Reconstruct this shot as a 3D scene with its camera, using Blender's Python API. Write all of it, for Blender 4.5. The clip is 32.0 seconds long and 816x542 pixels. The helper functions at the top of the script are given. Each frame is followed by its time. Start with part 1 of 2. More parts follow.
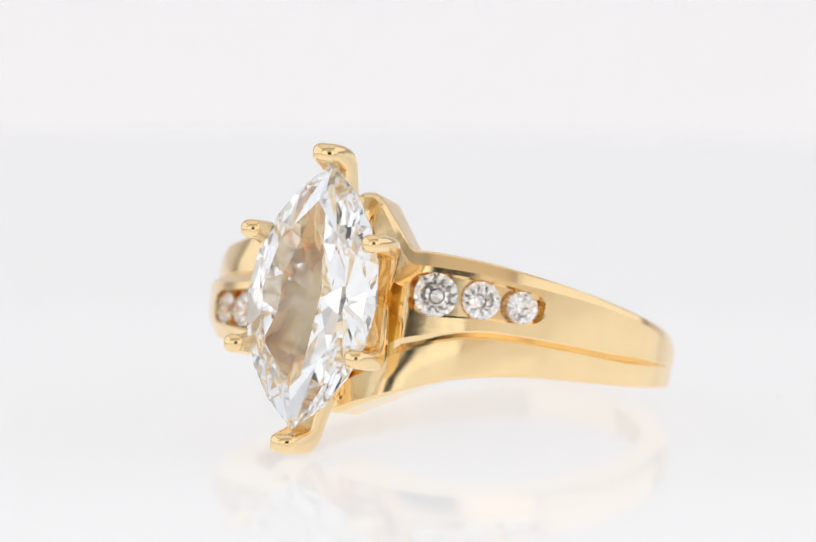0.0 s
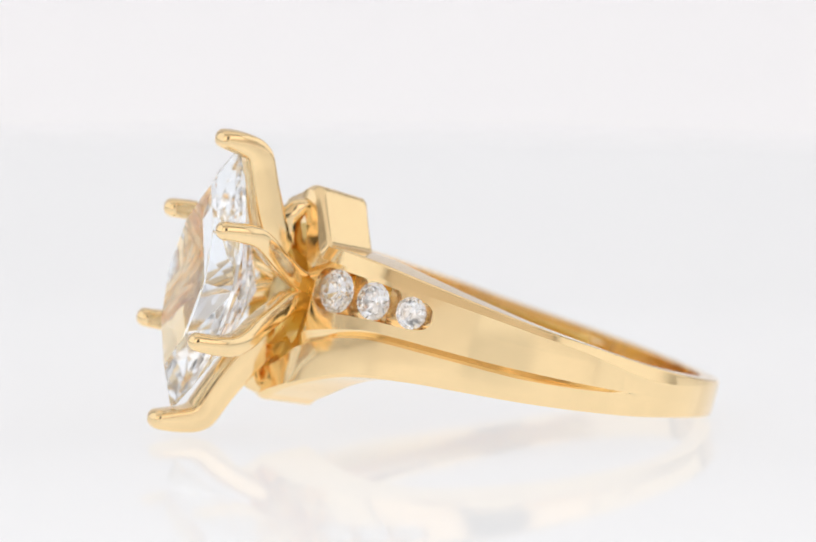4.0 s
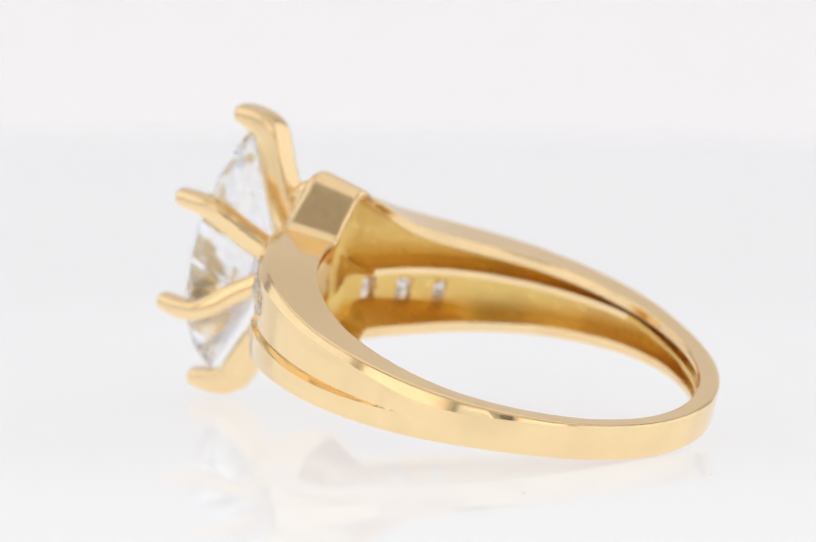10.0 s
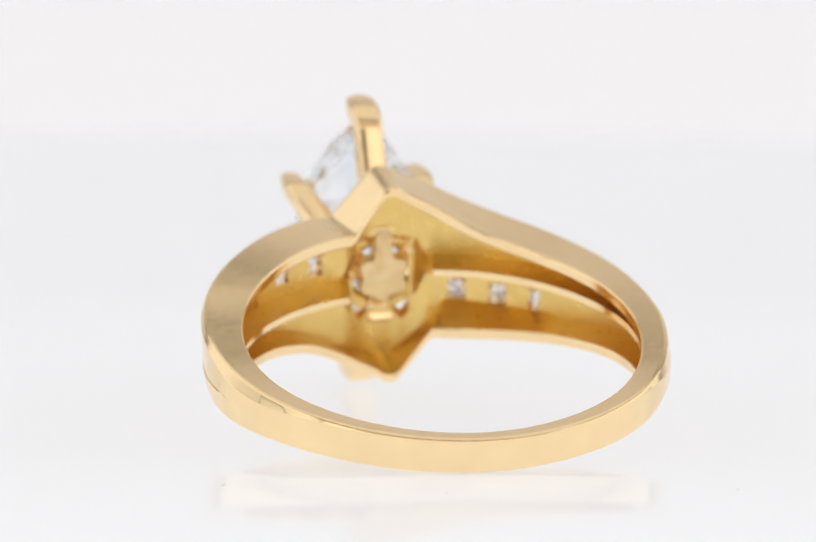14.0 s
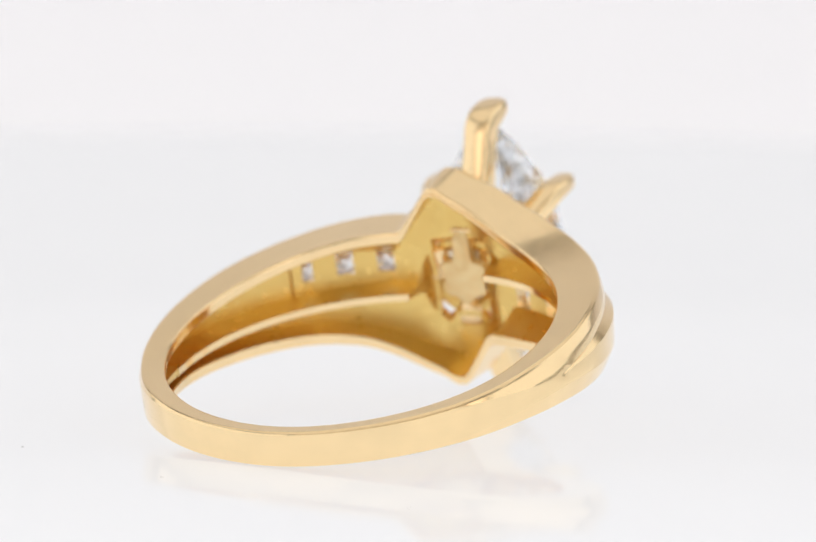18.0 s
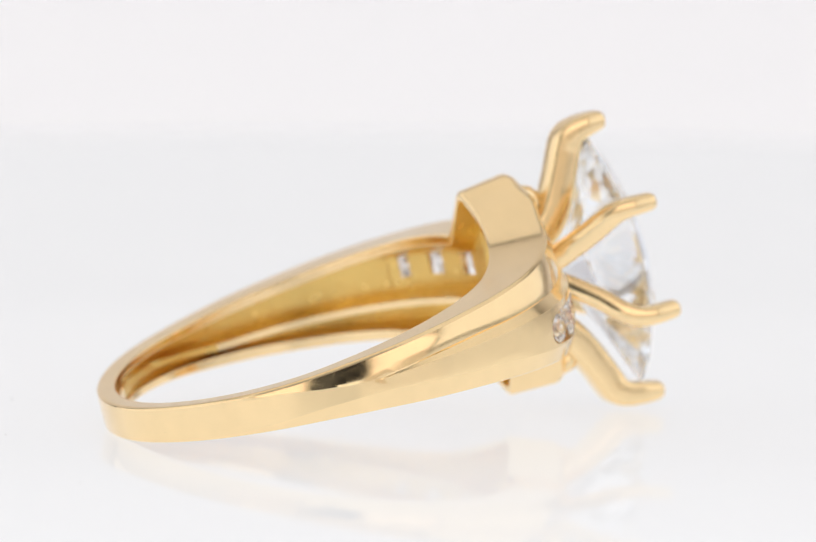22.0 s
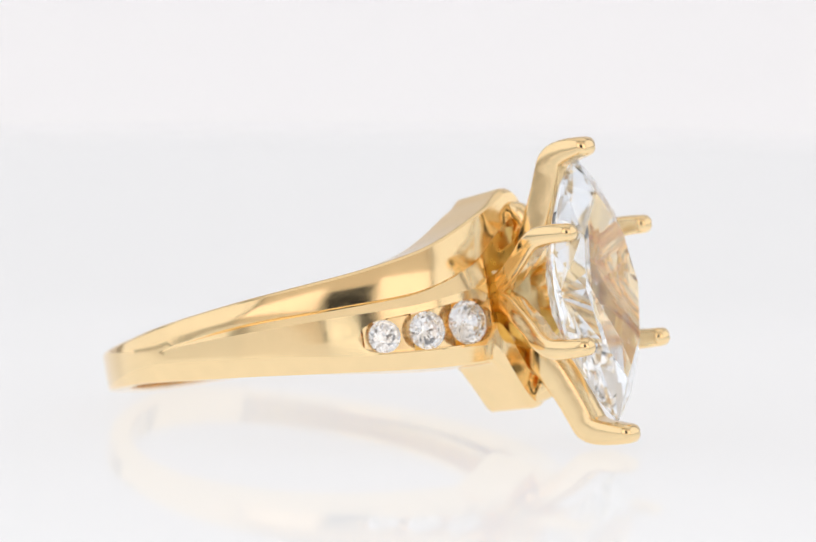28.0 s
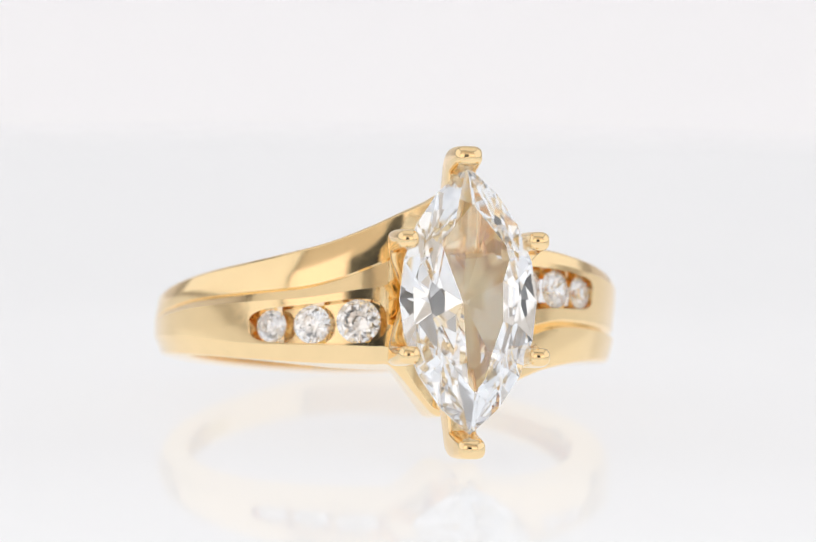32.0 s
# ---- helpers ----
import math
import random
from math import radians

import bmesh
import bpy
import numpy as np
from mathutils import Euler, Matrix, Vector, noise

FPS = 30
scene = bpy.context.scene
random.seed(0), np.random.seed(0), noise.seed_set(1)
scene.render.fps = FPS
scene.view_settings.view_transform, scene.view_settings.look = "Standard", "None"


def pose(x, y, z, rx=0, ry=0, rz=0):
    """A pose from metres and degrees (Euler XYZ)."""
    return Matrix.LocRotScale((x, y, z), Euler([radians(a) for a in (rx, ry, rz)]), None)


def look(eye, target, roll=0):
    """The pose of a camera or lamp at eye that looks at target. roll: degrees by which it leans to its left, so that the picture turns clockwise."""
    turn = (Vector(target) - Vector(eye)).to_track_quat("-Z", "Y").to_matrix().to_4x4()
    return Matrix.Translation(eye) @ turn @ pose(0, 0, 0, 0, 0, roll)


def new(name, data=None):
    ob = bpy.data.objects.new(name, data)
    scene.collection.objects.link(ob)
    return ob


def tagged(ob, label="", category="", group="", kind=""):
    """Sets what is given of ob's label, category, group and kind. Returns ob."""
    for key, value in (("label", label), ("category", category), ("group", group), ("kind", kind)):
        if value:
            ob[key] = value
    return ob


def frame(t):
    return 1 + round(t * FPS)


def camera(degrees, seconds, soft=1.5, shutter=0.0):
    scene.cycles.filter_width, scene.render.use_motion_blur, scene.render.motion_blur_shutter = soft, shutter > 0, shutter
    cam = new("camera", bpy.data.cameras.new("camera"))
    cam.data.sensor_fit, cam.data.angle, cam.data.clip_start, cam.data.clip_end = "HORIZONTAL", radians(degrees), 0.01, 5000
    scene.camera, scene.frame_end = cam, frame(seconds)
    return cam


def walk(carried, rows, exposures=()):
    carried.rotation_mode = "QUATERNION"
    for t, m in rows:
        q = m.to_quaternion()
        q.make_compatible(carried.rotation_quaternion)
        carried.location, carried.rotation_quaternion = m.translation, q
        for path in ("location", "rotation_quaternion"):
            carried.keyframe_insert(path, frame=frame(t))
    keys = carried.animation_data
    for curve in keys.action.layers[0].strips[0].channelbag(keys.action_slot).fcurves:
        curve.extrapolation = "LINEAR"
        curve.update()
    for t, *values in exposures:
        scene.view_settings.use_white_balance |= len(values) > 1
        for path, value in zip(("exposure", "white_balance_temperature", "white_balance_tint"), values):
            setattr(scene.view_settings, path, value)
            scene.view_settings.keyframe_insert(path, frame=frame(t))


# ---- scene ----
# ---- the camera: a long macro lens that stands still before a light tent ----
MM = 0.001
LENS = 6.0            # degrees across the picture
REACH = 0.341         # from the lens to the turntable's axis
DOWN = radians(8.43)  # how far the camera looks down
LIFT = 0.00668        # height of the looked-at point over the turntable's top
cam = camera(LENS, 32.0, soft=1.3)
EYE = Vector((-0.00012, -REACH * math.cos(DOWN), LIFT + REACH * math.sin(DOWN)))
AIM = Vector((-0.00012, 0.0, LIFT))
STAND = look(EYE, AIM, 0.625)
walk(cam, [(0.0, STAND), (32.0, STAND)])
cam.data.dof.use_dof = True
cam.data.dof.focus_distance = REACH - 0.009
cam.data.dof.aperture_fstop = 57.0

# ---- light: a softbox over the tent, one at each side, and added fill ----
world = bpy.data.worlds.new("dim_room")
scene.world = world
world.use_nodes = True
world.node_tree.nodes["Background"].inputs["Color"].default_value = (0.9, 0.95, 1.0, 1)
world.node_tree.nodes["Background"].inputs["Strength"].default_value = 0.10


def softbox(name, eye, target, sx, sy, watts, colour):
    lamp = bpy.data.lights.new(name, "AREA")
    lamp.shape, lamp.size, lamp.size_y = "RECTANGLE", sx, sy
    lamp.energy, lamp.color = watts, colour
    ob = new(name, lamp)
    ob.matrix_world = look(eye, target)
    return ob


softbox("softbox_top", (0, 0.08, 0.49), (0, 0.08, 0), 0.74, 0.56, 0.58, (1.0, 0.985, 0.965))
softbox("softbox_side", (-0.37, 0.03, 0.22), (0, 0.03, 0.22), 0.60, 0.42, 0.53, (0.94, 0.97, 1.0))
softbox("softbox_side", (0.37, 0.03, 0.22), (0, 0.03, 0.22), 0.60, 0.42, 0.53, (0.94, 0.97, 1.0))
# Added fill at the front, no known source: brightens faces that mirror it.
softbox("fill_front", (-0.222, -0.292, 0.110), (-0.222, 0, 0.110), 0.29, 0.15, 0.079, (1.0, 0.99, 0.975))
softbox("fill_front", (0.236, -0.292, 0.110), (0.236, 0, 0.110), 0.27, 0.15, 0.073, (1.0, 0.99, 0.975))
softbox("fill_low", (0.014, -0.292, 0.006), (0.014, 0, 0.006), 0.132, 0.044, 0.0215, (1.0, 0.99, 0.975))
scene.cycles.max_bounces, scene.cycles.glossy_bounces, scene.cycles.transmission_bounces = 24, 16, 24


# ---- materials ----
def material(name):
    m = bpy.data.materials.new(name)
    m.use_nodes = True
    nt = m.node_tree
    return m, nt, nt.nodes["Principled BSDF"]


def noise_node(nt, scale, detail=3.0, coords="Object"):
    tc = nt.nodes.new("ShaderNodeTexCoord")
    n = nt.nodes.new("ShaderNodeTexNoise")
    n.inputs["Scale"].default_value, n.inputs["Detail"].default_value = scale, detail
    nt.links.new(tc.outputs[coords], n.inputs["Vector"])
    return n


def ramp(nt, source, stops):
    r = nt.nodes.new("ShaderNodeValToRGB")
    r.color_ramp.elements[0].position, r.color_ramp.elements[0].color = stops[0][0], (*stops[0][1], 1)
    r.color_ramp.elements[1].position, r.color_ramp.elements[1].color = stops[1][0], (*stops[1][1], 1)
    nt.links.new(source, r.inputs["Fac"])
    return r


def bump(nt, bsdf, source, strength, distance):
    b = nt.nodes.new("ShaderNodeBump")
    b.inputs["Strength"].default_value, b.inputs["Distance"].default_value = strength, distance
    nt.links.new(source, b.inputs["Height"])
    nt.links.new(b.outputs["Normal"], bsdf.inputs["Normal"])


def gold(name, colour, rough, relief):
    m, nt, b = material(name)
    n = noise_node(nt, 700, 4)
    c = ramp(nt, n.outputs["Fac"], [(0.3, tuple(x * 0.96 for x in colour)), (0.7, colour)])
    nt.links.new(c.outputs["Color"], b.inputs["Base Color"])
    b.inputs["Metallic"].default_value = 1.0
    fine = noise_node(nt, 2600, 3)
    r = ramp(nt, fine.outputs["Fac"], [(0.35, (rough * 0.75,) * 3), (0.75, (rough * 1.25,) * 3)])
    nt.links.new(r.outputs["Color"], b.inputs["Roughness"])
    wave = noise_node(nt, 420, 1)
    bump(nt, b, wave.outputs["Fac"], relief, 0.0002)
    return m


GOLD = gold("polished_gold", (0.96, 0.735, 0.42), 0.14, 0.05)
# Rough cast gold; the shade inside the hollow is put into its darker colour.
GOLD_CAST_SHADED = gold("shaded_cast_gold", (0.86, 0.62, 0.22), 0.36, 0.01)
GOLD_CUP = gold("satin_gold", (0.97, 0.79, 0.46), 0.62, 0.02)


def gem(name, ior, tint):
    m, nt, b = material(name)
    b.inputs["Base Color"].default_value = (*tint, 1)
    b.inputs["Transmission Weight"].default_value = 1.0
    b.inputs["IOR"].default_value = ior
    b.inputs["Roughness"].default_value = 0.0
    return m


STONE = gem("clear_stone", 1.95, (0.875, 0.915, 0.968))
ACCENT = gem("accent_stone", 2.2, (0.84, 0.86, 0.89))


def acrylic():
    m, nt, b = material("white_acrylic_glow")
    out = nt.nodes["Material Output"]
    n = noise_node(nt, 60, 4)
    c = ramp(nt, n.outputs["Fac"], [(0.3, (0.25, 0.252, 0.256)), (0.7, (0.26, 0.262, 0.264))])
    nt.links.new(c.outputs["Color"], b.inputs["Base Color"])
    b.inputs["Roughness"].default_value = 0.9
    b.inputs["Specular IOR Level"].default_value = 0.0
    # Glow added to the platter so that the ring casts no contact shadow.
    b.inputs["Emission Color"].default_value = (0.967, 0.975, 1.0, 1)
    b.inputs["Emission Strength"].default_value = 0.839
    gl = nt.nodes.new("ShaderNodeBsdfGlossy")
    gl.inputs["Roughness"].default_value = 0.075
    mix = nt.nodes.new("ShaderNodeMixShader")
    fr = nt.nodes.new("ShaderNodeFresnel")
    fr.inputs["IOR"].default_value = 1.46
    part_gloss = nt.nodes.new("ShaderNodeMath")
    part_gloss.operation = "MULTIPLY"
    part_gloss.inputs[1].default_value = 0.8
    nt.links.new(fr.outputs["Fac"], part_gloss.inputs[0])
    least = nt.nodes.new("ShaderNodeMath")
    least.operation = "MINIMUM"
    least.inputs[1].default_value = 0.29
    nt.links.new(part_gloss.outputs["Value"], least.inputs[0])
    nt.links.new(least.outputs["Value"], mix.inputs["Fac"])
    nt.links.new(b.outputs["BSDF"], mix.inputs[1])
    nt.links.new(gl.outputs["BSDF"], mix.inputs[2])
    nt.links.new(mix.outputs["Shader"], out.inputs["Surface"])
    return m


def plain(name, colour, rough, scale=40.0, spread=0.03, relief=0.1):
    m, nt, b = material(name)
    n = noise_node(nt, scale, 4)
    c = ramp(nt, n.outputs["Fac"], [(0.3, tuple(x * (1 - spread) for x in colour)), (0.7, colour)])
    nt.links.new(c.outputs["Color"], b.inputs["Base Color"])
    b.inputs["Roughness"].default_value = rough
    w = noise_node(nt, scale * 30, 2)
    bump(nt, b, w.outputs["Fac"], relief, 0.0003)
    return m


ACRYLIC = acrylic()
FABRIC = plain("white_tent_fabric", (0.86, 0.85, 0.865), 0.95)
# Grey for the unseen side walls and roof, to cut fill on the ring.
FILL_CUT = plain("grey_fill_cut", (0.52, 0.50, 0.48), 0.95)
# Warm colour of the unseen front, chosen so that the gold mirrors tan.
TAN_MIRRORED = plain("beige_for_reflections", (0.88, 0.79, 0.68), 0.95)
SWEEP = plain("white_sweep_paper", (0.85, 0.85, 0.86), 0.9)
# Glow added to the tent floor to keep the background bright.
SWEEP_GLOW = plain("glowing_sweep", (0.5, 0.5, 0.505), 0.9)
SWEEP_GLOW.node_tree.nodes["Principled BSDF"].inputs["Emission Color"].default_value = (0.985, 0.97, 1.0, 1)
SWEEP_GLOW.node_tree.nodes["Principled BSDF"].inputs["Emission Strength"].default_value = 0.53
TABLE = plain("grey_laminate", (0.48, 0.47, 0.46), 0.5, 25.0, 0.08)
STAND_IN = plain("stand_in_black", (0.012, 0.012, 0.013), 0.95)
DUST = plain("grey_dust", (0.30, 0.29, 0.28), 0.9, 2000)


# ---- helpers for meshes; ring parts are drawn in millimetres ----
# ring space: u across the finger, v towards the head, w along the finger
TILT, LEAN = radians(14.3), radians(2.6)
V_AX = Vector((0, -math.cos(TILT), math.sin(TILT)))
W_UP = Vector((0, math.sin(TILT), math.cos(TILT)))
U_AX = math.cos(LEAN) * Vector((1, 0, 0)) - math.sin(LEAN) * W_UP
W_AX = math.cos(LEAN) * W_UP + math.sin(LEAN) * Vector((1, 0, 0))


def rest(p):
    """A point of ring space, in mm, where the ring rests on the turntable, in metres."""
    u, v, w = p
    return (U_AX * u + V_AX * (v - 4.7) + W_AX * (w - 2.25)) * MM + Vector((0, 0, LIFT))


def finish(name, bm, mat, parent=None, label="", smooth=None, bevel=0.0):
    bmesh.ops.recalc_face_normals(bm, faces=bm.faces)
    if bm.calc_volume(signed=True) < 0:
        bmesh.ops.reverse_faces(bm, faces=bm.faces)
    me = bpy.data.meshes.new(name)
    bm.to_mesh(me)
    bm.free()
    me.materials.append(mat)
    if smooth:
        me.shade_smooth()
        me.set_sharp_from_angle(angle=radians(smooth))
    ob = new(name, me)
    if parent:
        ob.parent = parent
    if label:
        ob["label"] = label
    if bevel:
        mod = ob.modifiers.new("worn_edges", "BEVEL")
        mod.width, mod.segments, mod.limit_method = bevel, 3, "WEIGHT"
        mod.harden_normals = False
    return ob


def in_ring(bm):
    for vert in bm.verts:
        vert.co = rest(vert.co)
    return bm


def curve_value(knots, x):
    """A smooth curve through a few (place, value) knots."""
    if x <= knots[0][0]:
        return knots[0][1]
    if x >= knots[-1][0]:
        return knots[-1][1]
    for i in range(len(knots) - 1):
        x0, y0 = knots[i]
        x1, y1 = knots[i + 1]
        if x <= x1:
            def slope(j):
                if j <= 0 or j >= len(knots) - 1:
                    return 0.0
                return (knots[j + 1][1] - knots[j - 1][1]) / (knots[j + 1][0] - knots[j - 1][0])
            h, f = x1 - x0, (x - x0) / (x1 - x0)
            return ((2 * f ** 3 - 3 * f * f + 1) * y0 + (f ** 3 - 2 * f * f + f) * h * slope(i)
                    + (3 * f * f - 2 * f ** 3) * y1 + (f ** 3 - f * f) * h * slope(i + 1))


def step(a, b, x):
    f = min(1.0, max(0.0, (x - a) / (b - a)))
    return f * f * (3 - 2 * f)


def mix(a, b, f):
    return a + (b - a) * f


# ---- the setting: sweep, tent, turntable ----
def box(bm, x0, x1, y0, y1, z0, z1):
    vs = [bm.verts.new((x, y, z)) for x in (x0, x1) for y in (y0, y1) for z in (z0, z1)]
    for f in ((0, 1, 3, 2), (4, 6, 7, 5), (0, 4, 5, 1), (2, 3, 7, 6), (0, 2, 6, 4), (1, 5, 7, 3)):
        bm.faces.new([vs[i] for i in f])


def slab(name, x0, x1, y0, y1, z0, z1, mat, label, category):
    bm = bmesh.new()
    box(bm, x0, x1, y0, y1, z0, z1)
    return tagged(finish(name, bm, mat), label, category, kind="structure")


TX, TY0, TY1, TZ = 0.38, -0.30, 0.42, 0.50
slab("floor", -TX, TX, TY0, TY1, -0.030, -0.022, SWEEP_GLOW, "white floor of the light tent, with an added glow", "floor")
slab("wall_left", -TX - 0.006, -TX, TY0, TY1, -0.030, TZ, FILL_CUT, "unseen side wall of the tent, grey to cut fill light", "wall")
slab("wall_right", TX, TX + 0.006, TY0, TY1, -0.030, TZ, FILL_CUT, "unseen side wall of the tent, grey to cut fill light", "wall")
slab("wall_back", -TX - 0.006, TX + 0.006, TY1, TY1 + 0.006, -0.030, TZ, FABRIC, "white fabric back wall of the tent", "wall")
slab("ceiling", -TX - 0.006, TX + 0.006, TY0, TY1 + 0.006, TZ, TZ + 0.006, FILL_CUT, "unseen roof of the tent, grey to cut fill light", "ceiling")


slab("tabletop", -0.60, 0.60, -0.80, 0.60, -0.056, -0.0302, TABLE, "pale grey laminate table under the tent", "table")


def front_wall():
    """The unseen front of the tent, with a lens opening wider to one side."""
    bm = bmesh.new()
    # The opening is sized and shifted to mirror as a dark patch.
    x0, x1, oz0, oz1, y0, y1 = -0.064, 0.088, -0.018, 0.150, TY0 - 0.006, TY0
    box(bm, -TX - 0.006, x0, y0, y1, -0.03, TZ + 0.006)
    box(bm, x1, TX + 0.006, y0, y1, -0.03, TZ + 0.006)
    box(bm, x0, x1, y0, y1, oz1, TZ + 0.006)
    box(bm, x0, x1, y0, y1, -0.03, oz0)
    return tagged(finish("wall_front", bm, TAN_MIRRORED), "unseen beige tent front, added for tan reflections, with an opening for the lens", "wall", kind="structure")


front_wall()


def camera_stand_in():
    """An unseen black panel, standing for the camera in reflections, with a lens hole."""
    bm = bmesh.new()
    x0, x1, z0, z1, cz, h, y0, y1 = -0.052, 0.080, -0.018, 0.084, 0.0515, 0.011, TY0 - 0.005, TY0 - 0.001
    box(bm, x0, -h, y0, y1, z0, z1)
    box(bm, h, x1, y0, y1, z0, z1)
    box(bm, -h, h, y0, y1, cz + h, z1)
    box(bm, -h, h, y0, y1, z0, cz - h)
    return tagged(finish("camera_stand_in", bm, STAND_IN), "unseen black panel that stands for the camera in reflections", "panel", kind="structure")


camera_stand_in()


def lathe(bm, profile, count):
    rings = []
    for r, z in profile:
        if r == 0:
            rings.append([bm.verts.new((0, 0, z))])
        else:
            rings.append([bm.verts.new((r * math.cos(2 * math.pi * i / count), r * math.sin(2 * math.pi * i / count), z)) for i in range(count)])
    for a, b in zip(rings, rings[1:]):
        for i in range(count):
            j = (i + 1) % count
            if len(a) == 1:
                bm.faces.new((a[0], b[i], b[j]))
            elif len(b) == 1:
                bm.faces.new((a[i], b[0], a[j]))
            else:
                bm.faces.new((a[i], b[i], b[j], a[j]))


DISC = 0.100
turntable = tagged(new("turntable"), "round glossy white acrylic turntable with an added glow, on a base", "turntable")
bm = bmesh.new()
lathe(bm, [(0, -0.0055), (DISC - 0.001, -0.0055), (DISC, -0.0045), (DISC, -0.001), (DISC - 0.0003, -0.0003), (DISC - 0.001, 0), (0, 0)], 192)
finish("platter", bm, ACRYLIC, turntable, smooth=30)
bm = bmesh.new()
lathe(bm, [(0, -0.022), (0.078, -0.022), (0.080, -0.020), (0.080, -0.008), (0.078, -0.006), (0, -0.006)], 128)
finish("base", bm, SWEEP, turntable, "white plastic base", smooth=30)


def speck(x, y, size):
    """A grain of dust on the platter; it turns with it."""
    bm = bmesh.new()
    bmesh.ops.create_icosphere(bm, subdivisions=2, radius=size)
    for vert in bm.verts:
        n = noise.noise(vert.co * 9000) * 0.5
        vert.co = Vector((x * MM, y * MM, size * 0.3)) + Vector((vert.co.x * (1.6 + n), vert.co.y * (0.8 + n), vert.co.z * 0.35))
    return finish("dust_speck", bm, DUST, turntable, "grey grain of dust", smooth=60)


for x, y, size in ((11.8, 14.0, 0.000045), (3.2, 17.8, 0.00003), (-9.0, 19.4, 0.00003)):
    speck(x, y, size)


# ---- the ring ----
ring = tagged(new("ring"), "polished yellow gold ring with a clear marquise stone", "ring")

# half heights of the band, by degrees away from the head
FLAT = [(13.5, 2.62), (30, 2.53), (45, 2.27), (60, 1.95), (75, 1.62), (90, 1.35), (105, 1.10), (120, 0.94), (150, 0.82), (180, 0.80)]
SWOOP = [(0, 4.80), (5, 4.4), (10, 4.0), (18, 3.35), (27, 2.75), (35, 2.42), (47, 2.1), (60, 1.9), (75, 1.71), (92, 1.46), (105, 1.26), (119, 1.03), (135, 0.88), (155, 0.82), (180, 0.80)]
OUTER = {1: [(0, 10.35), (12, 10.55), (25, 10.52), (45, 10.34), (70, 10.2), (100, 10.15), (180, 10.2)],
         -1: [(0, 10.35), (12, 10.6), (25, 10.78), (45, 10.70), (60, 10.52), (80, 10.28), (100, 10.17), (180, 10.2)]}
RISE = [(0, 0.22), (30, 0.26), (75, 0.26), (110, 0.24), (135, 0.17), (155, 0.08), (180, 0.0)]
CREST = {1: [(0, 2.4), (6, 1.95), (13, 1.35), (22, 0.86), (32, 0.46), (40, 0.38), (57, 0.35), (75, 0.32), (96, 0.25), (106, 0.24)],
         -1: [(0, 2.4), (6, 1.75), (13, 0.85), (22, 0.52), (32, 0.28), (40, 0.24), (57, 0.26), (75, 0.28), (96, 0.25), (106, 0.24)]}
LEDGE = [(0, 3.4), (5, 2.75), (9, 2.4), (13.5, 1.95), (18, 1.6), (24, 1.18), (32, 0.84), (40, 0.74), (57, 0.70), (71, 0.70), (84, 0.57), (96, 0.38), (106, 0.25)]
BEVEL_W = {1: [(0, 0.30), (12, 0.64), (30, 0.60), (45, 0.52), (55, 0.42), (63, 0.36), (75, 0.32), (86, 0.34), (96, 0.46), (108, 0.58), (120, 0.46), (135, 0.24), (155, 0.10), (180, 0.08)],
           -1: [(0, 0.30), (12, 0.70), (30, 0.74), (48, 0.68), (65, 0.80), (80, 0.80), (98, 0.86), (112, 0.66), (135, 0.24), (155, 0.10), (180, 0.08)]}
BEVEL_D = {1: [(0, 0.40), (12, 0.30), (30, 0.25), (45, 0.22), (60, 0.18), (75, 0.16), (90, 0.17), (110, 0.17), (135, 0.09), (180, 0.06)],
           -1: [(0, 0.40), (12, 0.32), (30, 0.32), (48, 0.30), (65, 0.34), (80, 0.34), (98, 0.34), (112, 0.24), (135, 0.09), (180, 0.06)]}


def finger(a):
    """The round hole for the finger, set back from the band's middle."""
    s, c = math.sin(radians(a)), math.cos(radians(a))
    return -0.81 * c + math.sqrt(8.61 ** 2 - (0.81 * s) ** 2)


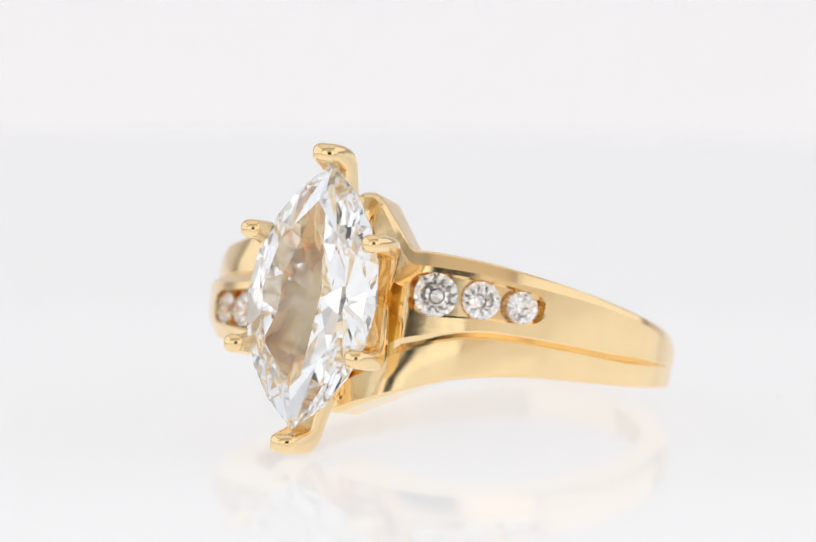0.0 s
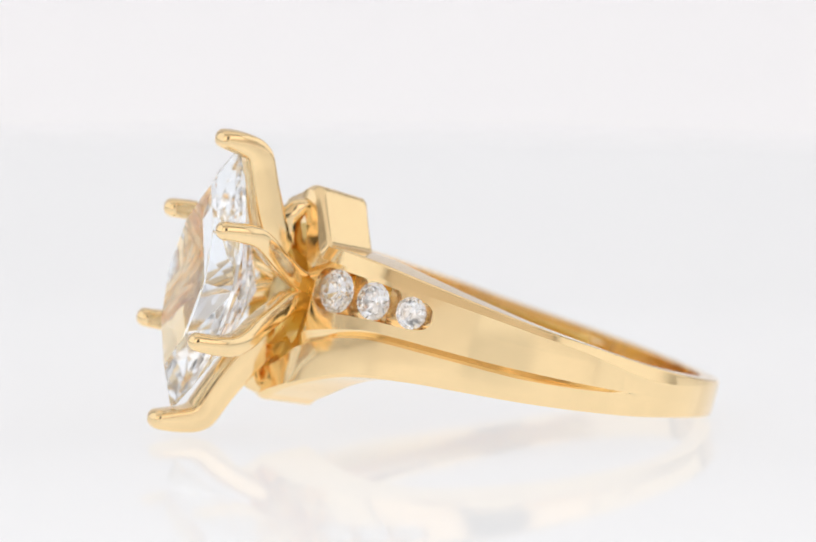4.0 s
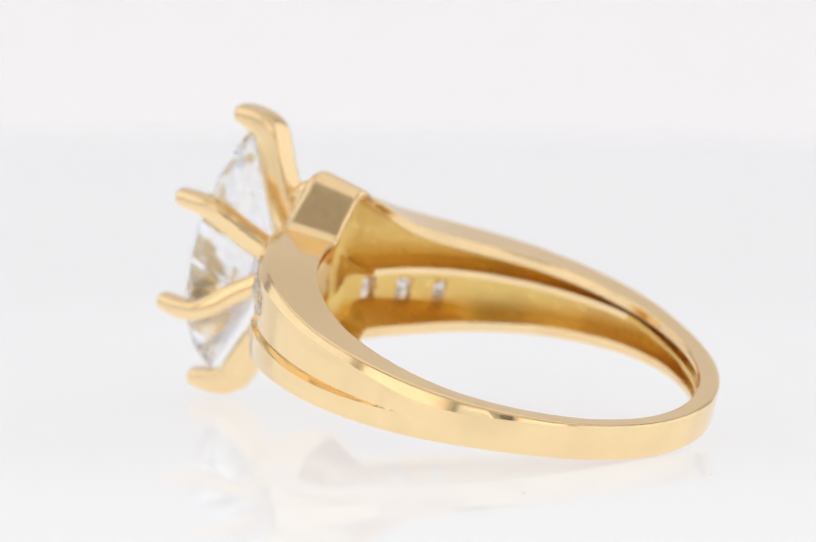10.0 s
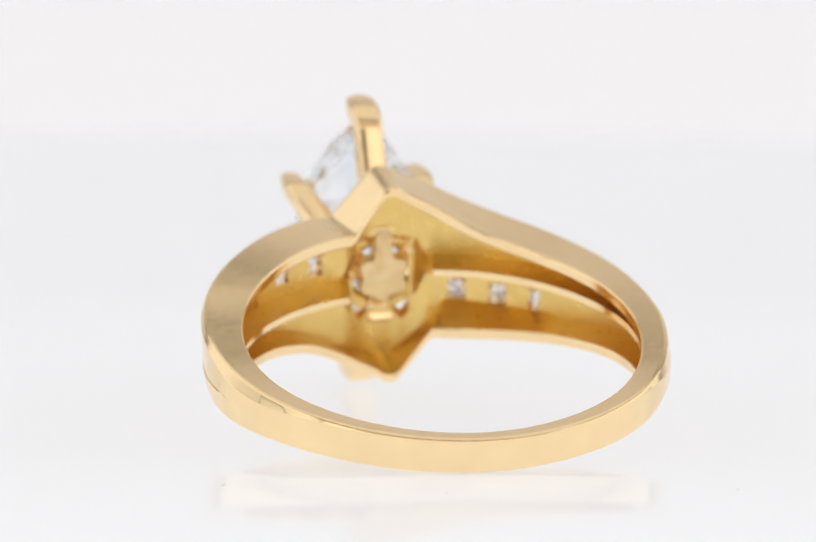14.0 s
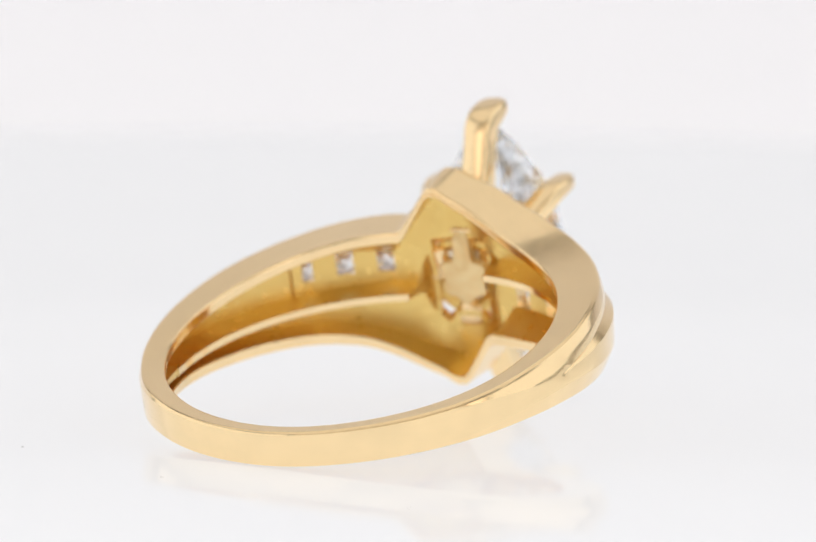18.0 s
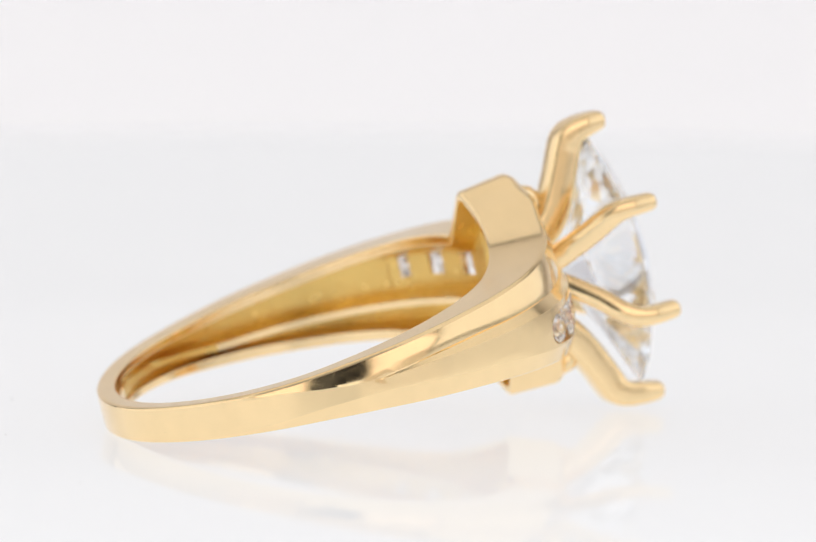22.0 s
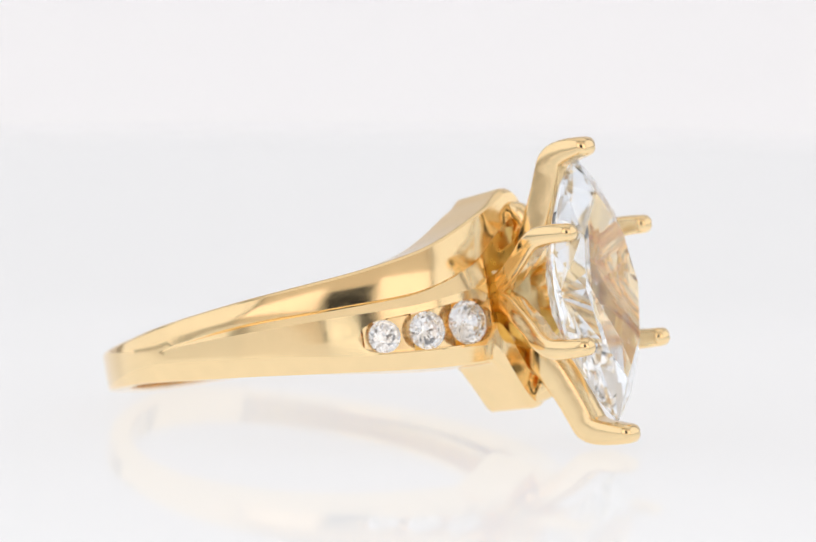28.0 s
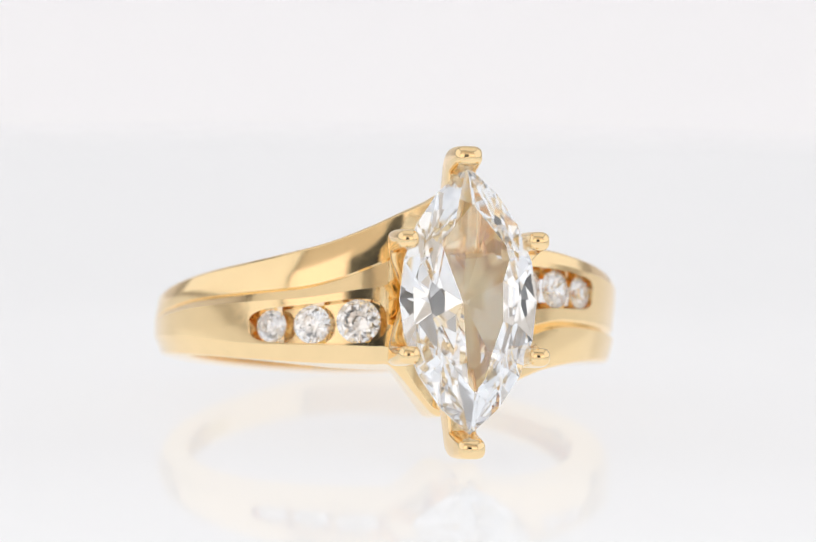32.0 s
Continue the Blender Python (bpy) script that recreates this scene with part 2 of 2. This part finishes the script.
def section(a, side=1):
    """The band's outline at a degrees from the head, on the side whose lower rail sweeps down: (w, radius) in order; side -1 is turned over later."""
    top = curve_value(FLAT, a)
    if a < 16:
        top = sum(mix(4.80, 2.6, min(1.0, max(0.0, (a + d - 2.8) / 10.7))) for d in (-1.2, -0.6, 0, 0.6, 1.2)) / 5
    low = -curve_value(SWOOP, a)
    out, inn = curve_value(OUTER[side], a), finger(a)
    head = 1 - step(2, 12.5, a)
    mid = 1 - step(8.5, 14, a)
    tail, ease = step(96, 135, a), 1 - step(80, 106, a)
    crest, ledge = -curve_value(CREST[side], a), -curve_value(LEDGE, a)
    # on one side the swept rail runs out as a slanting facet
    facet = 0.0
    if side < 0:
        ledge -= curve_value([(100, 0), (113, 0.17), (121, 0.33), (130, 0.45)], a)
        facet = curve_value([(92, 0), (100, 0.05), (106, 0.10), (113, 0.145), (121, 0.10), (128, 0.05), (136, 0)], a)
    bw, bd = curve_value(BEVEL_W[side], a), curve_value(BEVEL_D[side], a)
    ch = step(14.0, 15.2, a) * (1 - step(46.5, 47.6, a))
    ch_mid = curve_value([(15, 0.76), (20.6, 0.78), (31.6, 0.86), (42, 0.84), (50, 0.82)], a)
    ch_half = curve_value([(13, 0.95), (20.6, 0.96), (31.6, 0.84), (42, 0.73), (50, 0.64)], a)
    ch_half *= math.sqrt(max(0.04, 1 - min(1.0, abs(a - 30.9) / 17.1) ** 9))
    ch_top, ch_low = min(ch_mid + ch_half, top - bw - 0.03), ch_mid - ch_half
    ch_low = min(ch_low, ch_top - 0.14)
    pocket = 0.75 * ch
    vee = (0.32 if side > 0 else 0.24) * (1 - step(74, 106, a)) * step(2, 12, a)
    fine = 0.13
    w = [top, top, top - bw, ch_top, ch_top - 0.05, ch_low + 0.05, ch_low, crest, mix(crest, ledge, 0.68 if side > 0 else 0.9), ledge, low + fine, low, low]
    slant = 0.30 * step(8, 20, a) * (1 - step(70, 125, a))
    r = [inn, out - bd, out, out, out - pocket, out - pocket, out, out, out - vee, out - vee * (0.2 if side > 0 else 0.78), out - slant, out - slant - 0.11, inn]
    # both shoulders lean a little, their upper edges outward
    lean = (0.145 if side > 0 else -0.12) * step(12, 20, a) * (1 - step(60, 96, a))
    for k in range(1, 8):
        r[k] += lean * (2 * (w[k] - crest) / (top - crest) - 1)
    settle = step(116, 170, a)
    even_w = [top, top] + [mix(top - 0.1, low + 0.1, k / 8) for k in range(9)] + [low, low]
    w = [mix(p, q, settle) for p, q in zip(w, even_w)]
    bd, fine_d = mix(bd, 0.08, settle), mix(0.11, 0.08, settle)
    centre, half = (top - bw + low) / 2, (top - bw - low) / 2
    even_r = [inn, out - bd] + [out + 0.02 * (1 - ((ww - centre) / half) ** 2) for ww in w[2:11]] + [out - fine_d, inn]
    hi, lo = top * 0.72, low * 0.72
    gap = 0.5 * math.exp(-((a - 5.6) / 1.7) ** 2)
    head_w = [top, top, top * 0.955, hi, max(hi - 0.35, 2.2), (1.6 + gap if side < 0 else 1.3), 0, -(1.6 + gap if side > 0 else 1.3), min(lo + 0.35, -2.2), lo, low * 0.955, low, low]
    head_r = [inn, 10.2, 10.45, 10.55, 10.2, 10.0, 10.0, 10.0, 10.2, 10.55, 10.45, 10.2, inn]
    dome = {0: -0.12, 1: 0.04, 11: -0.04, 12: 0.12}
    pts = []
    for k in range(13):
        ww, rr = w[k], mix(r[k], even_r[k], tail)
        if k in (10, 11):
            rr -= facet
        near = mid if 3 < k < 9 else head
        pts.append((mix(ww, head_w[k] + dome.get(k, 0), near), mix(rr, head_r[k], near)))
    # the lines keep their order where they crowd together near the peak
    pts[8] = (max(pts[8][0], pts[9][0] + 0.06), pts[8][1])
    pts[7] = (max(pts[7][0], pts[8][0] + 0.06), pts[7][1])
    pts[4] = (min(pts[4][0], pts[3][0] - 0.04), pts[4][1])
    # gentle crowns on the shoulder and on the swept rail
    body = (1 - head) * ease
    def crown(run, height):
        c, h = (run[0][0] + run[-1][0]) / 2, max(0.05, (run[0][0] - run[-1][0]) / 2)
        return [(p, q + height * body * max(0.0, 1 - ((p - c) / h) ** 2)) for p, q in run]
    def between(p, q):
        return [(mix(p[0], q[0], f), mix(p[1], q[1], f)) for f in (1 / 3, 2 / 3)]
    shoulder = crown([pts[2]] + between(pts[2], pts[3]) + pts[3:8], 0.02)
    rail = crown([pts[9]] + between(pts[9], pts[10]) + [pts[10]], 0.03 if side > 0 else 0.06)
    pts = pts[:2] + shoulder + [pts[8]] + rail + pts[11:]
    # the hollow inside, with a rib down the middle
    deep = 1 - step(105, 152, a)
    rim = mix(mix(0.5, 0.36, step(90, 130, a)), 0.55, head)
    rib = mix(mix(-0.5, 0, tail), 0, head)
    thin = min(0.30, 0.5 * (min(top, -low) - rim - 0.08))
    d1 = mix(min(1.7, out - slant - 0.36 - inn), 2.0, head) * deep
    d2, d3 = mix(0.12, 2.0, mid) * deep, mix(min(1.5, out - 0.33 - inn, out - pocket - 0.14 - inn), 2.0, head) * deep
    over = step(14, 17, a) * (1 - step(46, 52, a))
    w17, w18 = mix(rib + thin + 0.1, ch_mid - 0.5, over), mix(top - rim - 0.08, ch_mid + 0.5, over)
    even, wide = max(mid, tail), mix(thin, 1.9, mid)
    wide_low, wide_top = (wide + gap * mid, wide - 0.3 * mid) if side > 0 else (wide - 0.3 * mid, wide + gap * mid)
    floor = [mix(p, q * (wide_top if q > 0 else wide_low), even) for p, q in ((rib - thin, -1), (rib - 0.17, -0.6), (rib + 0.13, 0), (rib + thin, 0.6), (w17, 1))]
    pts += [(low + rim, inn), (low + rim + 0.08, inn + d1)]
    pts += [(p, inn + d) for p, d in zip(floor, (d1, d2, d2, mix(d3, d2, tail), mix(d3, d1, tail)))]
    pts += [(w18, inn + d3), (top - rim, inn)]
    return pts


def band():
    bm = bmesh.new()
    angles = [0, 0.8, 1.6, 2.6, 3.5, 4.5, 5.5, 6.5, 7.5, 8.5, 9.5, 10.5, 11.5, 12.5, 13.5, 14.0, 14.6, 15.5, 16.5, 18]
    angles += [18 + 1.6 * k for k in range(1, 17)] + [44.8, 45.9, 46.5, 47.0, 47.5, 48.0, 48.8] + [48.8 + 2 * k for k in range(1, 65)]
    angles = [a for a in angles if a < 178.5] + [180]
    rows = []
    for a in angles:
        s, c = math.sin(radians(a)), math.cos(radians(a))
        rise = curve_value(RISE, a)
        rows.append([bm.verts.new((r * s, r * c, w + rise)) for w, r in section(a)])
    for a in reversed(angles[1:-1]):
        s, c = math.sin(radians(a)), math.cos(radians(a))
        pts, rise = section(a, -1), curve_value(RISE, a)
        outer, hollow = pts[:17][::-1], pts[17:][::-1]
        rows.append([bm.verts.new((-r * s, r * c, rise - w)) for w, r in outer + hollow])
    n, m = len(rows), len(rows[0])
    half = len(angles) - 1
    def window(i):
        """Which side's small stone shows through the band between rows i and i + 1."""
        a0, a1, side = (angles[i], angles[i + 1], 1) if i < half else (angles[n - i], angles[n - i - 1], -1)
        lo_a, hi_a = min(a0, a1), max(a0, a1)
        return side if any(lo_a > c - d and hi_a < c + d for c, d in ((20.6, 3.3), (31.6, 2.9), (42.0, 2.6))) else 0
    hole = 8
    def inner_deg(i):
        return angles[i] if i <= half else angles[n - i]
    def open_at(i):
        return i < hole or i >= n - hole
    for i in range(n):
        a, b = rows[i], rows[(i + 1) % n]
        for k in range(m):
            l = (k + 1) % m
            if open_at(i) and k in (7, 8, 19, 20, 21, 22):
                continue
            if window(i) == 1 and k in (6, 23) or window(i) == -1 and k in (9, 18):
                continue
            face = bm.faces.new((a[k], b[k], b[l], a[l]))
            if k == (20 if i < half else 21) and 13 < inner_deg(i) < 100:
                continue
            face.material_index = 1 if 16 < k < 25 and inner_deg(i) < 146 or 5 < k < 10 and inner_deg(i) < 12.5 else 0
        if window(i):
            p, q, r, t = (6, 24, 7, 23) if window(i) == 1 else (10, 18, 9, 19)
            bm.faces.new((a[p], b[p], b[q], a[q]))
            bm.faces.new((a[r], b[r], b[t], a[t]))
            for j, row in ((i - 1, a), ((i + 1) % n, b)):
                if window(j) != window(i):
                    bm.faces.new([row[k] for k in (p, r, t, q)])
        if open_at(i):
            bm.faces.new((a[7], b[7], b[23], a[23]))
            bm.faces.new((a[9], b[9], b[19], a[19]))
    weight = bm.edges.layers.float.new("bevel_weight_edge")
    bm.edges.ensure_lookup_table()
    for i in range(n):
        for k in (0, 1, 15, 16, 17, 25):
            edge = bm.edges.get((rows[i][k], rows[(i + 1) % n][k]))
            edge[weight] = (1.0 if inner_deg(i) < 14 else 0.55) if k in (0, 1, 15, 16) else 0.3
    for i in (hole, n - hole):
        r = rows[i % n]
        bm.faces.new([r[k] for k in (7, 8, 9, 19, 20, 21, 22, 23)])
    ob = finish("shank", in_ring(bm), GOLD, ring, "polished gold band with bypass shoulders", smooth=15, bevel=0.0002)
    ob.data.materials.append(GOLD_CAST_SHADED)
    return ob


band()


def sweep(bm, path, sizes, axis, n=16, power=2.6):
    """A rounded bar along path; sizes: (across axis, along axis) half widths at each point; closed by round ends."""
    dense, dim = [], []
    for i in range(len(path) - 1):
        for k in range(6):
            f = k / 6
            p0, p1 = path[max(i - 1, 0)], path[i]
            p2, p3 = path[i + 1], path[min(i + 2, len(path) - 1)]
            dense.append(0.5 * ((2 * p1) + (p2 - p0) * f + (2 * p0 - 5 * p1 + 4 * p2 - p3) * f * f + (3 * p1 - p0 - 3 * p2 + p3) * f ** 3))
            dim.append((mix(sizes[i][0], sizes[i + 1][0], f), mix(sizes[i][1], sizes[i + 1][1], f)))
    dense.append(path[-1])
    dim.append(sizes[-1])
    first = (dense[0] - dense[1]).normalized()
    last = (dense[-1] - dense[-2]).normalized()
    line = []
    for s, g in ((0.62, 0.18), (0.56, 0.45), (0.42, 0.72), (0.22, 0.92)):
        line.append((dense[0] + first * dim[0][0] * s * 1.3, (dim[0][0] * g, dim[0][1] * g)))
    line += list(zip(dense, dim))
    line += [(dense[-1] + last * dim[-1][0] * 0.2, (dim[-1][0] * 0.9, dim[-1][1] * 0.9))]
    rings = []
    for i, (p, d) in enumerate(line):
        q0, q1 = line[max(i - 1, 0)][0], line[min(i + 1, len(line) - 1)][0]
        tangent = (q1 - q0).normalized()
        side = (axis - tangent * axis.dot(tangent)).normalized()
        up = tangent.cross(side)
        ring_verts = []
        for k in range(n):
            an = 2 * math.pi * k / n
            c, s = math.cos(an), math.sin(an)
            e = 2 / mix(2.2, power, min(1.0, i / 16))
            c, s = math.copysign(abs(c) ** e, c), math.copysign(abs(s) ** e, s)
            ring_verts.append(bm.verts.new(p + up * c * d[0] + side * s * d[1]))
        rings.append(ring_verts)
    for a, b in zip(rings, rings[1:]):
        for k in range(n):
            bm.faces.new((a[k], b[k], b[(k + 1) % n], a[(k + 1) % n]))
    bm.faces.new(rings[0])
    bm.faces.new(rings[-1])


def end_prong(sign, path):
    """A broad prong over one point of the stone: a flat bar with a sharp bend."""
    bm = bmesh.new()
    path = [Vector((u, v, w * sign)) for u, v, w in path]
    sizes = [(0.42, 0.58), (0.50, 0.63), (0.56, 0.63), (0.64, 0.62), (0.66, 0.60), (0.67, 0.60), (0.70, 0.60), (0.72, 0.62), (0.72, 0.62), (0.6, 0.6)]
    sweep(bm, path, sizes, Vector((1, 0, 0)), n=24, power=6.0)
    return finish("prong", in_ring(bm), GOLD, ring, "broad end prong", smooth=40)


def side_prong(su, sw):
    """A slender prong: level over the stone's edge, then bent down to the middle of the head."""
    bm = bmesh.new()
    upper = ((2.86, 15.3, 2.46), (2.9, 14.5, 2.52), (2.84, 13.75, 2.50), (2.66, 13.15, 2.25), (2.35, 12.5, 1.87), (1.95, 11.7, 1.45), (1.55, 10.9, 1.08), (1.25, 9.95, 0.75))
    lower = ((2.84, 15.25, -2.48), (2.9, 14.4, -2.44), (2.84, 13.6, -2.32), (2.64, 12.95, -1.92), (2.3, 12.3, -1.25), (1.9, 11.5, -0.58), (1.55, 10.8, -0.05), (1.25, 9.95, 0.25))
    path = [Vector((u * su, v, w)) for u, v, w in (upper if sw > 0 else lower)]
    sizes = [(0.40, 0.46), (0.43, 0.50), (0.45, 0.52), (0.46, 0.54), (0.46, 0.54), (0.46, 0.54), (0.48, 0.54), (0.5, 0.5)]
    sweep(bm, path, sizes, Vector((1, 0, 0)), n=20, power=4.5)
    return finish("prong", in_ring(bm), GOLD, ring, "slender side prong", smooth=45)


end_prong(1, [(-0.1, v, w) for v, w in ((15.0, 6.10), (14.4, 6.08), (13.7, 5.96), (13.3, 5.68), (13.04, 5.2), (12.72, 4.5), (12.32, 3.7), (11.85, 2.85), (11.1, 2.1), (10.0, 1.75))])
end_prong(-1, [(-0.05, v, w) for v, w in ((14.8, 6.42), (14.1, 6.30), (13.3, 6.10), (12.85, 5.80), (12.6, 5.3), (12.3, 4.6), (11.9, 3.8), (11.4, 2.95), (10.8, 2.2), (10.0, 1.75))])
for su in (-1, 1):
    for sw in (1, -1):
        side_prong(su, sw)


def collar():
    """The open cast cup under the stone on which the prongs stand."""
    bm = bmesh.new()
    n = 48
    profile = [(-0.12, 10.1), (0.06, 9.98), (0.28, 9.95), (0.36, 10.3), (0.50, 10.75), (0.48, 10.92), (0.34, 10.95), (0.08, 10.5), (-0.18, 10.3)]
    grid = []
    for i in range(n):
        a = 2 * math.pi * i / n
        wave = 0.10 * math.cos(6 * a + math.pi)
        grid.append([bm.verts.new(((1.32 + g + wave) * math.cos(a), v + wave * (v - 9.5) * 0.9, (1.62 + g * 1.4 + wave) * math.sin(a))) for g, v in profile])
    k = len(profile)
    for i in range(n):
        for j in range(k):
            bm.faces.new((grid[i][j], grid[(i + 1) % n][j], grid[(i + 1) % n][(j + 1) % k], grid[i][(j + 1) % k]))
    return finish("collar", in_ring(bm), GOLD_CAST_SHADED, ring, "cast gold cup under the stone", smooth=50)


collar()


def seat_plate():
    """The satin plate that closes the cup behind the stone: a thick six-pointed star with one arm up to the peak."""
    bm = bmesh.new()
    n, rings = 72, []
    for f, v in ((0.25, 10.80), (0.6, 10.75), (0.9, 10.55), (0.98, 10.2), (1.0, 9.62), (0.95, 9.52), (0.6, 9.50), (0.25, 9.50)):
        row = []
        for i in range(n):
            a = 2 * math.pi * i / n
            petal = 1 + (0.12 * math.cos(6 * a + math.pi) + 0.03 * math.sin(5 * a)) * f
            arm = 1.25 * math.exp(-((a - math.pi / 2) / 0.27) ** 2) * f
            row.append(bm.verts.new((1.10 * f * petal * math.cos(a) * (1 + 0.9 * arm) - 0.08, v + 0.25 * arm, 1.14 * f * petal * math.sin(a) + arm - 0.05)))
        rings.append(row)
    for a, b in zip(rings, rings[1:]):
        for i in range(n):
            bm.faces.new((a[i], a[(i + 1) % n], b[(i + 1) % n], b[i]))
    bm.faces.new(rings[0])
    bm.faces.new(rings[-1])
    return finish("seat_plate", in_ring(bm), GOLD_CUP, ring, "pale satin gold plate behind the stone", smooth=50)


seat_plate()


def web(sign):
    """The cast web between an end prong and the peak of the shoulder: a rough upright plate."""
    bm = bmesh.new()
    path = [Vector((0.08 * sign, v, w * sign)) for v, w in ((10.35, 4.12), (10.85, 3.85), (11.1, 3.35), (10.95, 2.7), (10.6, 2.0))]
    sweep(bm, path, [(0.30, 0.40), (0.45, 0.44), (0.55, 0.40), (0.60, 0.44), (0.5, 0.4)], Vector((1, 0, 0)))
    for vert in bm.verts:
        vert.co += 0.05 * noise.noise_vector(vert.co * 2.3)
    return finish("web", in_ring(bm), GOLD, ring, "rough cast gold web", smooth=50)


for sign in (1, -1):
    web(sign)


def marquise():
    """The cut stone: table, crown, thin girdle, pavilion; flat facets."""
    bm = bmesh.new()
    half_l, half_w = 5.75, 3.02
    def rim(f, scale_l, scale_w):
        # two arcs that meet in points
        r = (half_l ** 2 + half_w ** 2) / (2 * half_w)
        top = math.asin(half_l / r)
        side = 1 if f < 0.5 else -1
        g = (f % 0.5) * 2
        an = mix(-top, top, g)
        return side * (r * math.cos(an) - (r - half_w)) * scale_w, side * r * math.sin(an) * scale_l
    pts = []
    for i in range(16):
        x, z = rim(i / 16, 1, 1)
        pts += [(x, 14.30, z), (x, 14.14, z)]
    for i in range(8):
        x, z = rim(i / 8, 0.70, 0.66)
        pts.append((x, 15.10, z))
    for i in (1, 2, 3, 6, 7, 8):
        x, z = rim(i / 10, 0.62, 0.56)
        pts.append((x, 12.85, z))
    pts.append((0, 11.7, 0))
    for p in pts:
        bm.verts.new(p)
    out = bmesh.ops.convex_hull(bm, input=bm.verts)
    bmesh.ops.delete(bm, geom=list({g for g in out["geom_interior"] + out["geom_unused"] if isinstance(g, bmesh.types.BMVert)}), context="VERTS")
    bmesh.ops.dissolve_limit(bm, angle_limit=radians(1.5), verts=bm.verts, edges=bm.edges)
    return finish("marquise_stone", in_ring(bm), STONE, ring, "clear faceted marquise-cut stone")


marquise()


def brilliant(side, degrees_off, radius, w, size):
    """A small round stone set flush in the channel."""
    bm = bmesh.new()
    h = size / 2
    pts = [(0, -0.435 * size, 0)]
    for i in range(24):
        a = 2 * math.pi * i / 24
        pts += [(h * math.cos(a), 0, h * math.sin(a)), (h * math.cos(a), 0.03 * size, h * math.sin(a))]
    for i in range(12):
        a = 2 * math.pi * (i + 0.5) / 12
        b = a + math.pi / 12
        pts += [(h * 0.78 * math.cos(a), 0.13 * size, h * 0.78 * math.sin(a)), (h * 0.46 * math.cos(b), 0.19 * size, h * 0.46 * math.sin(b))]
        pts += [(h * 0.55 * math.cos(a), -0.215 * size, h * 0.55 * math.sin(a))]
    turn = Matrix.Rotation(-radians(degrees_off * side), 3, "Z") @ Matrix.Rotation(random.random(), 3, "Y")
    centre = Vector((radius * math.sin(radians(degrees_off)) * side, radius * math.cos(radians(degrees_off)), w))
    for p in pts:
        bm.verts.new(centre + turn @ Vector(p))
    out = bmesh.ops.convex_hull(bm, input=bm.verts)
    bmesh.ops.delete(bm, geom=list({g for g in out["geom_interior"] + out["geom_unused"] if isinstance(g, bmesh.types.BMVert)}), context="VERTS")
    bmesh.ops.dissolve_limit(bm, angle_limit=radians(1.5), verts=bm.verts, edges=bm.edges)
    return finish("accent_stone", in_ring(bm), ACCENT, ring, "small round brilliant-cut clear stone")


for side in (1, -1):
    for off, size, w in ((20.6, 1.92, 0.78), (31.6, 1.66, 0.86), (42.0, 1.42, 0.84)):
        brilliant(side, off, curve_value(OUTER[side], off) - 0.2, w * side + 0.24, size)


# ---- what moves: the turntable turns with all that rests on it ----
def motions():
    start, rate = -24.71, -10.005
    rows = [(t, pose(0, 0, 0, 0, 0, start + rate * t)) for t in range(33)]
    walk(turntable, rows)
    walk(ring, rows)


motions()
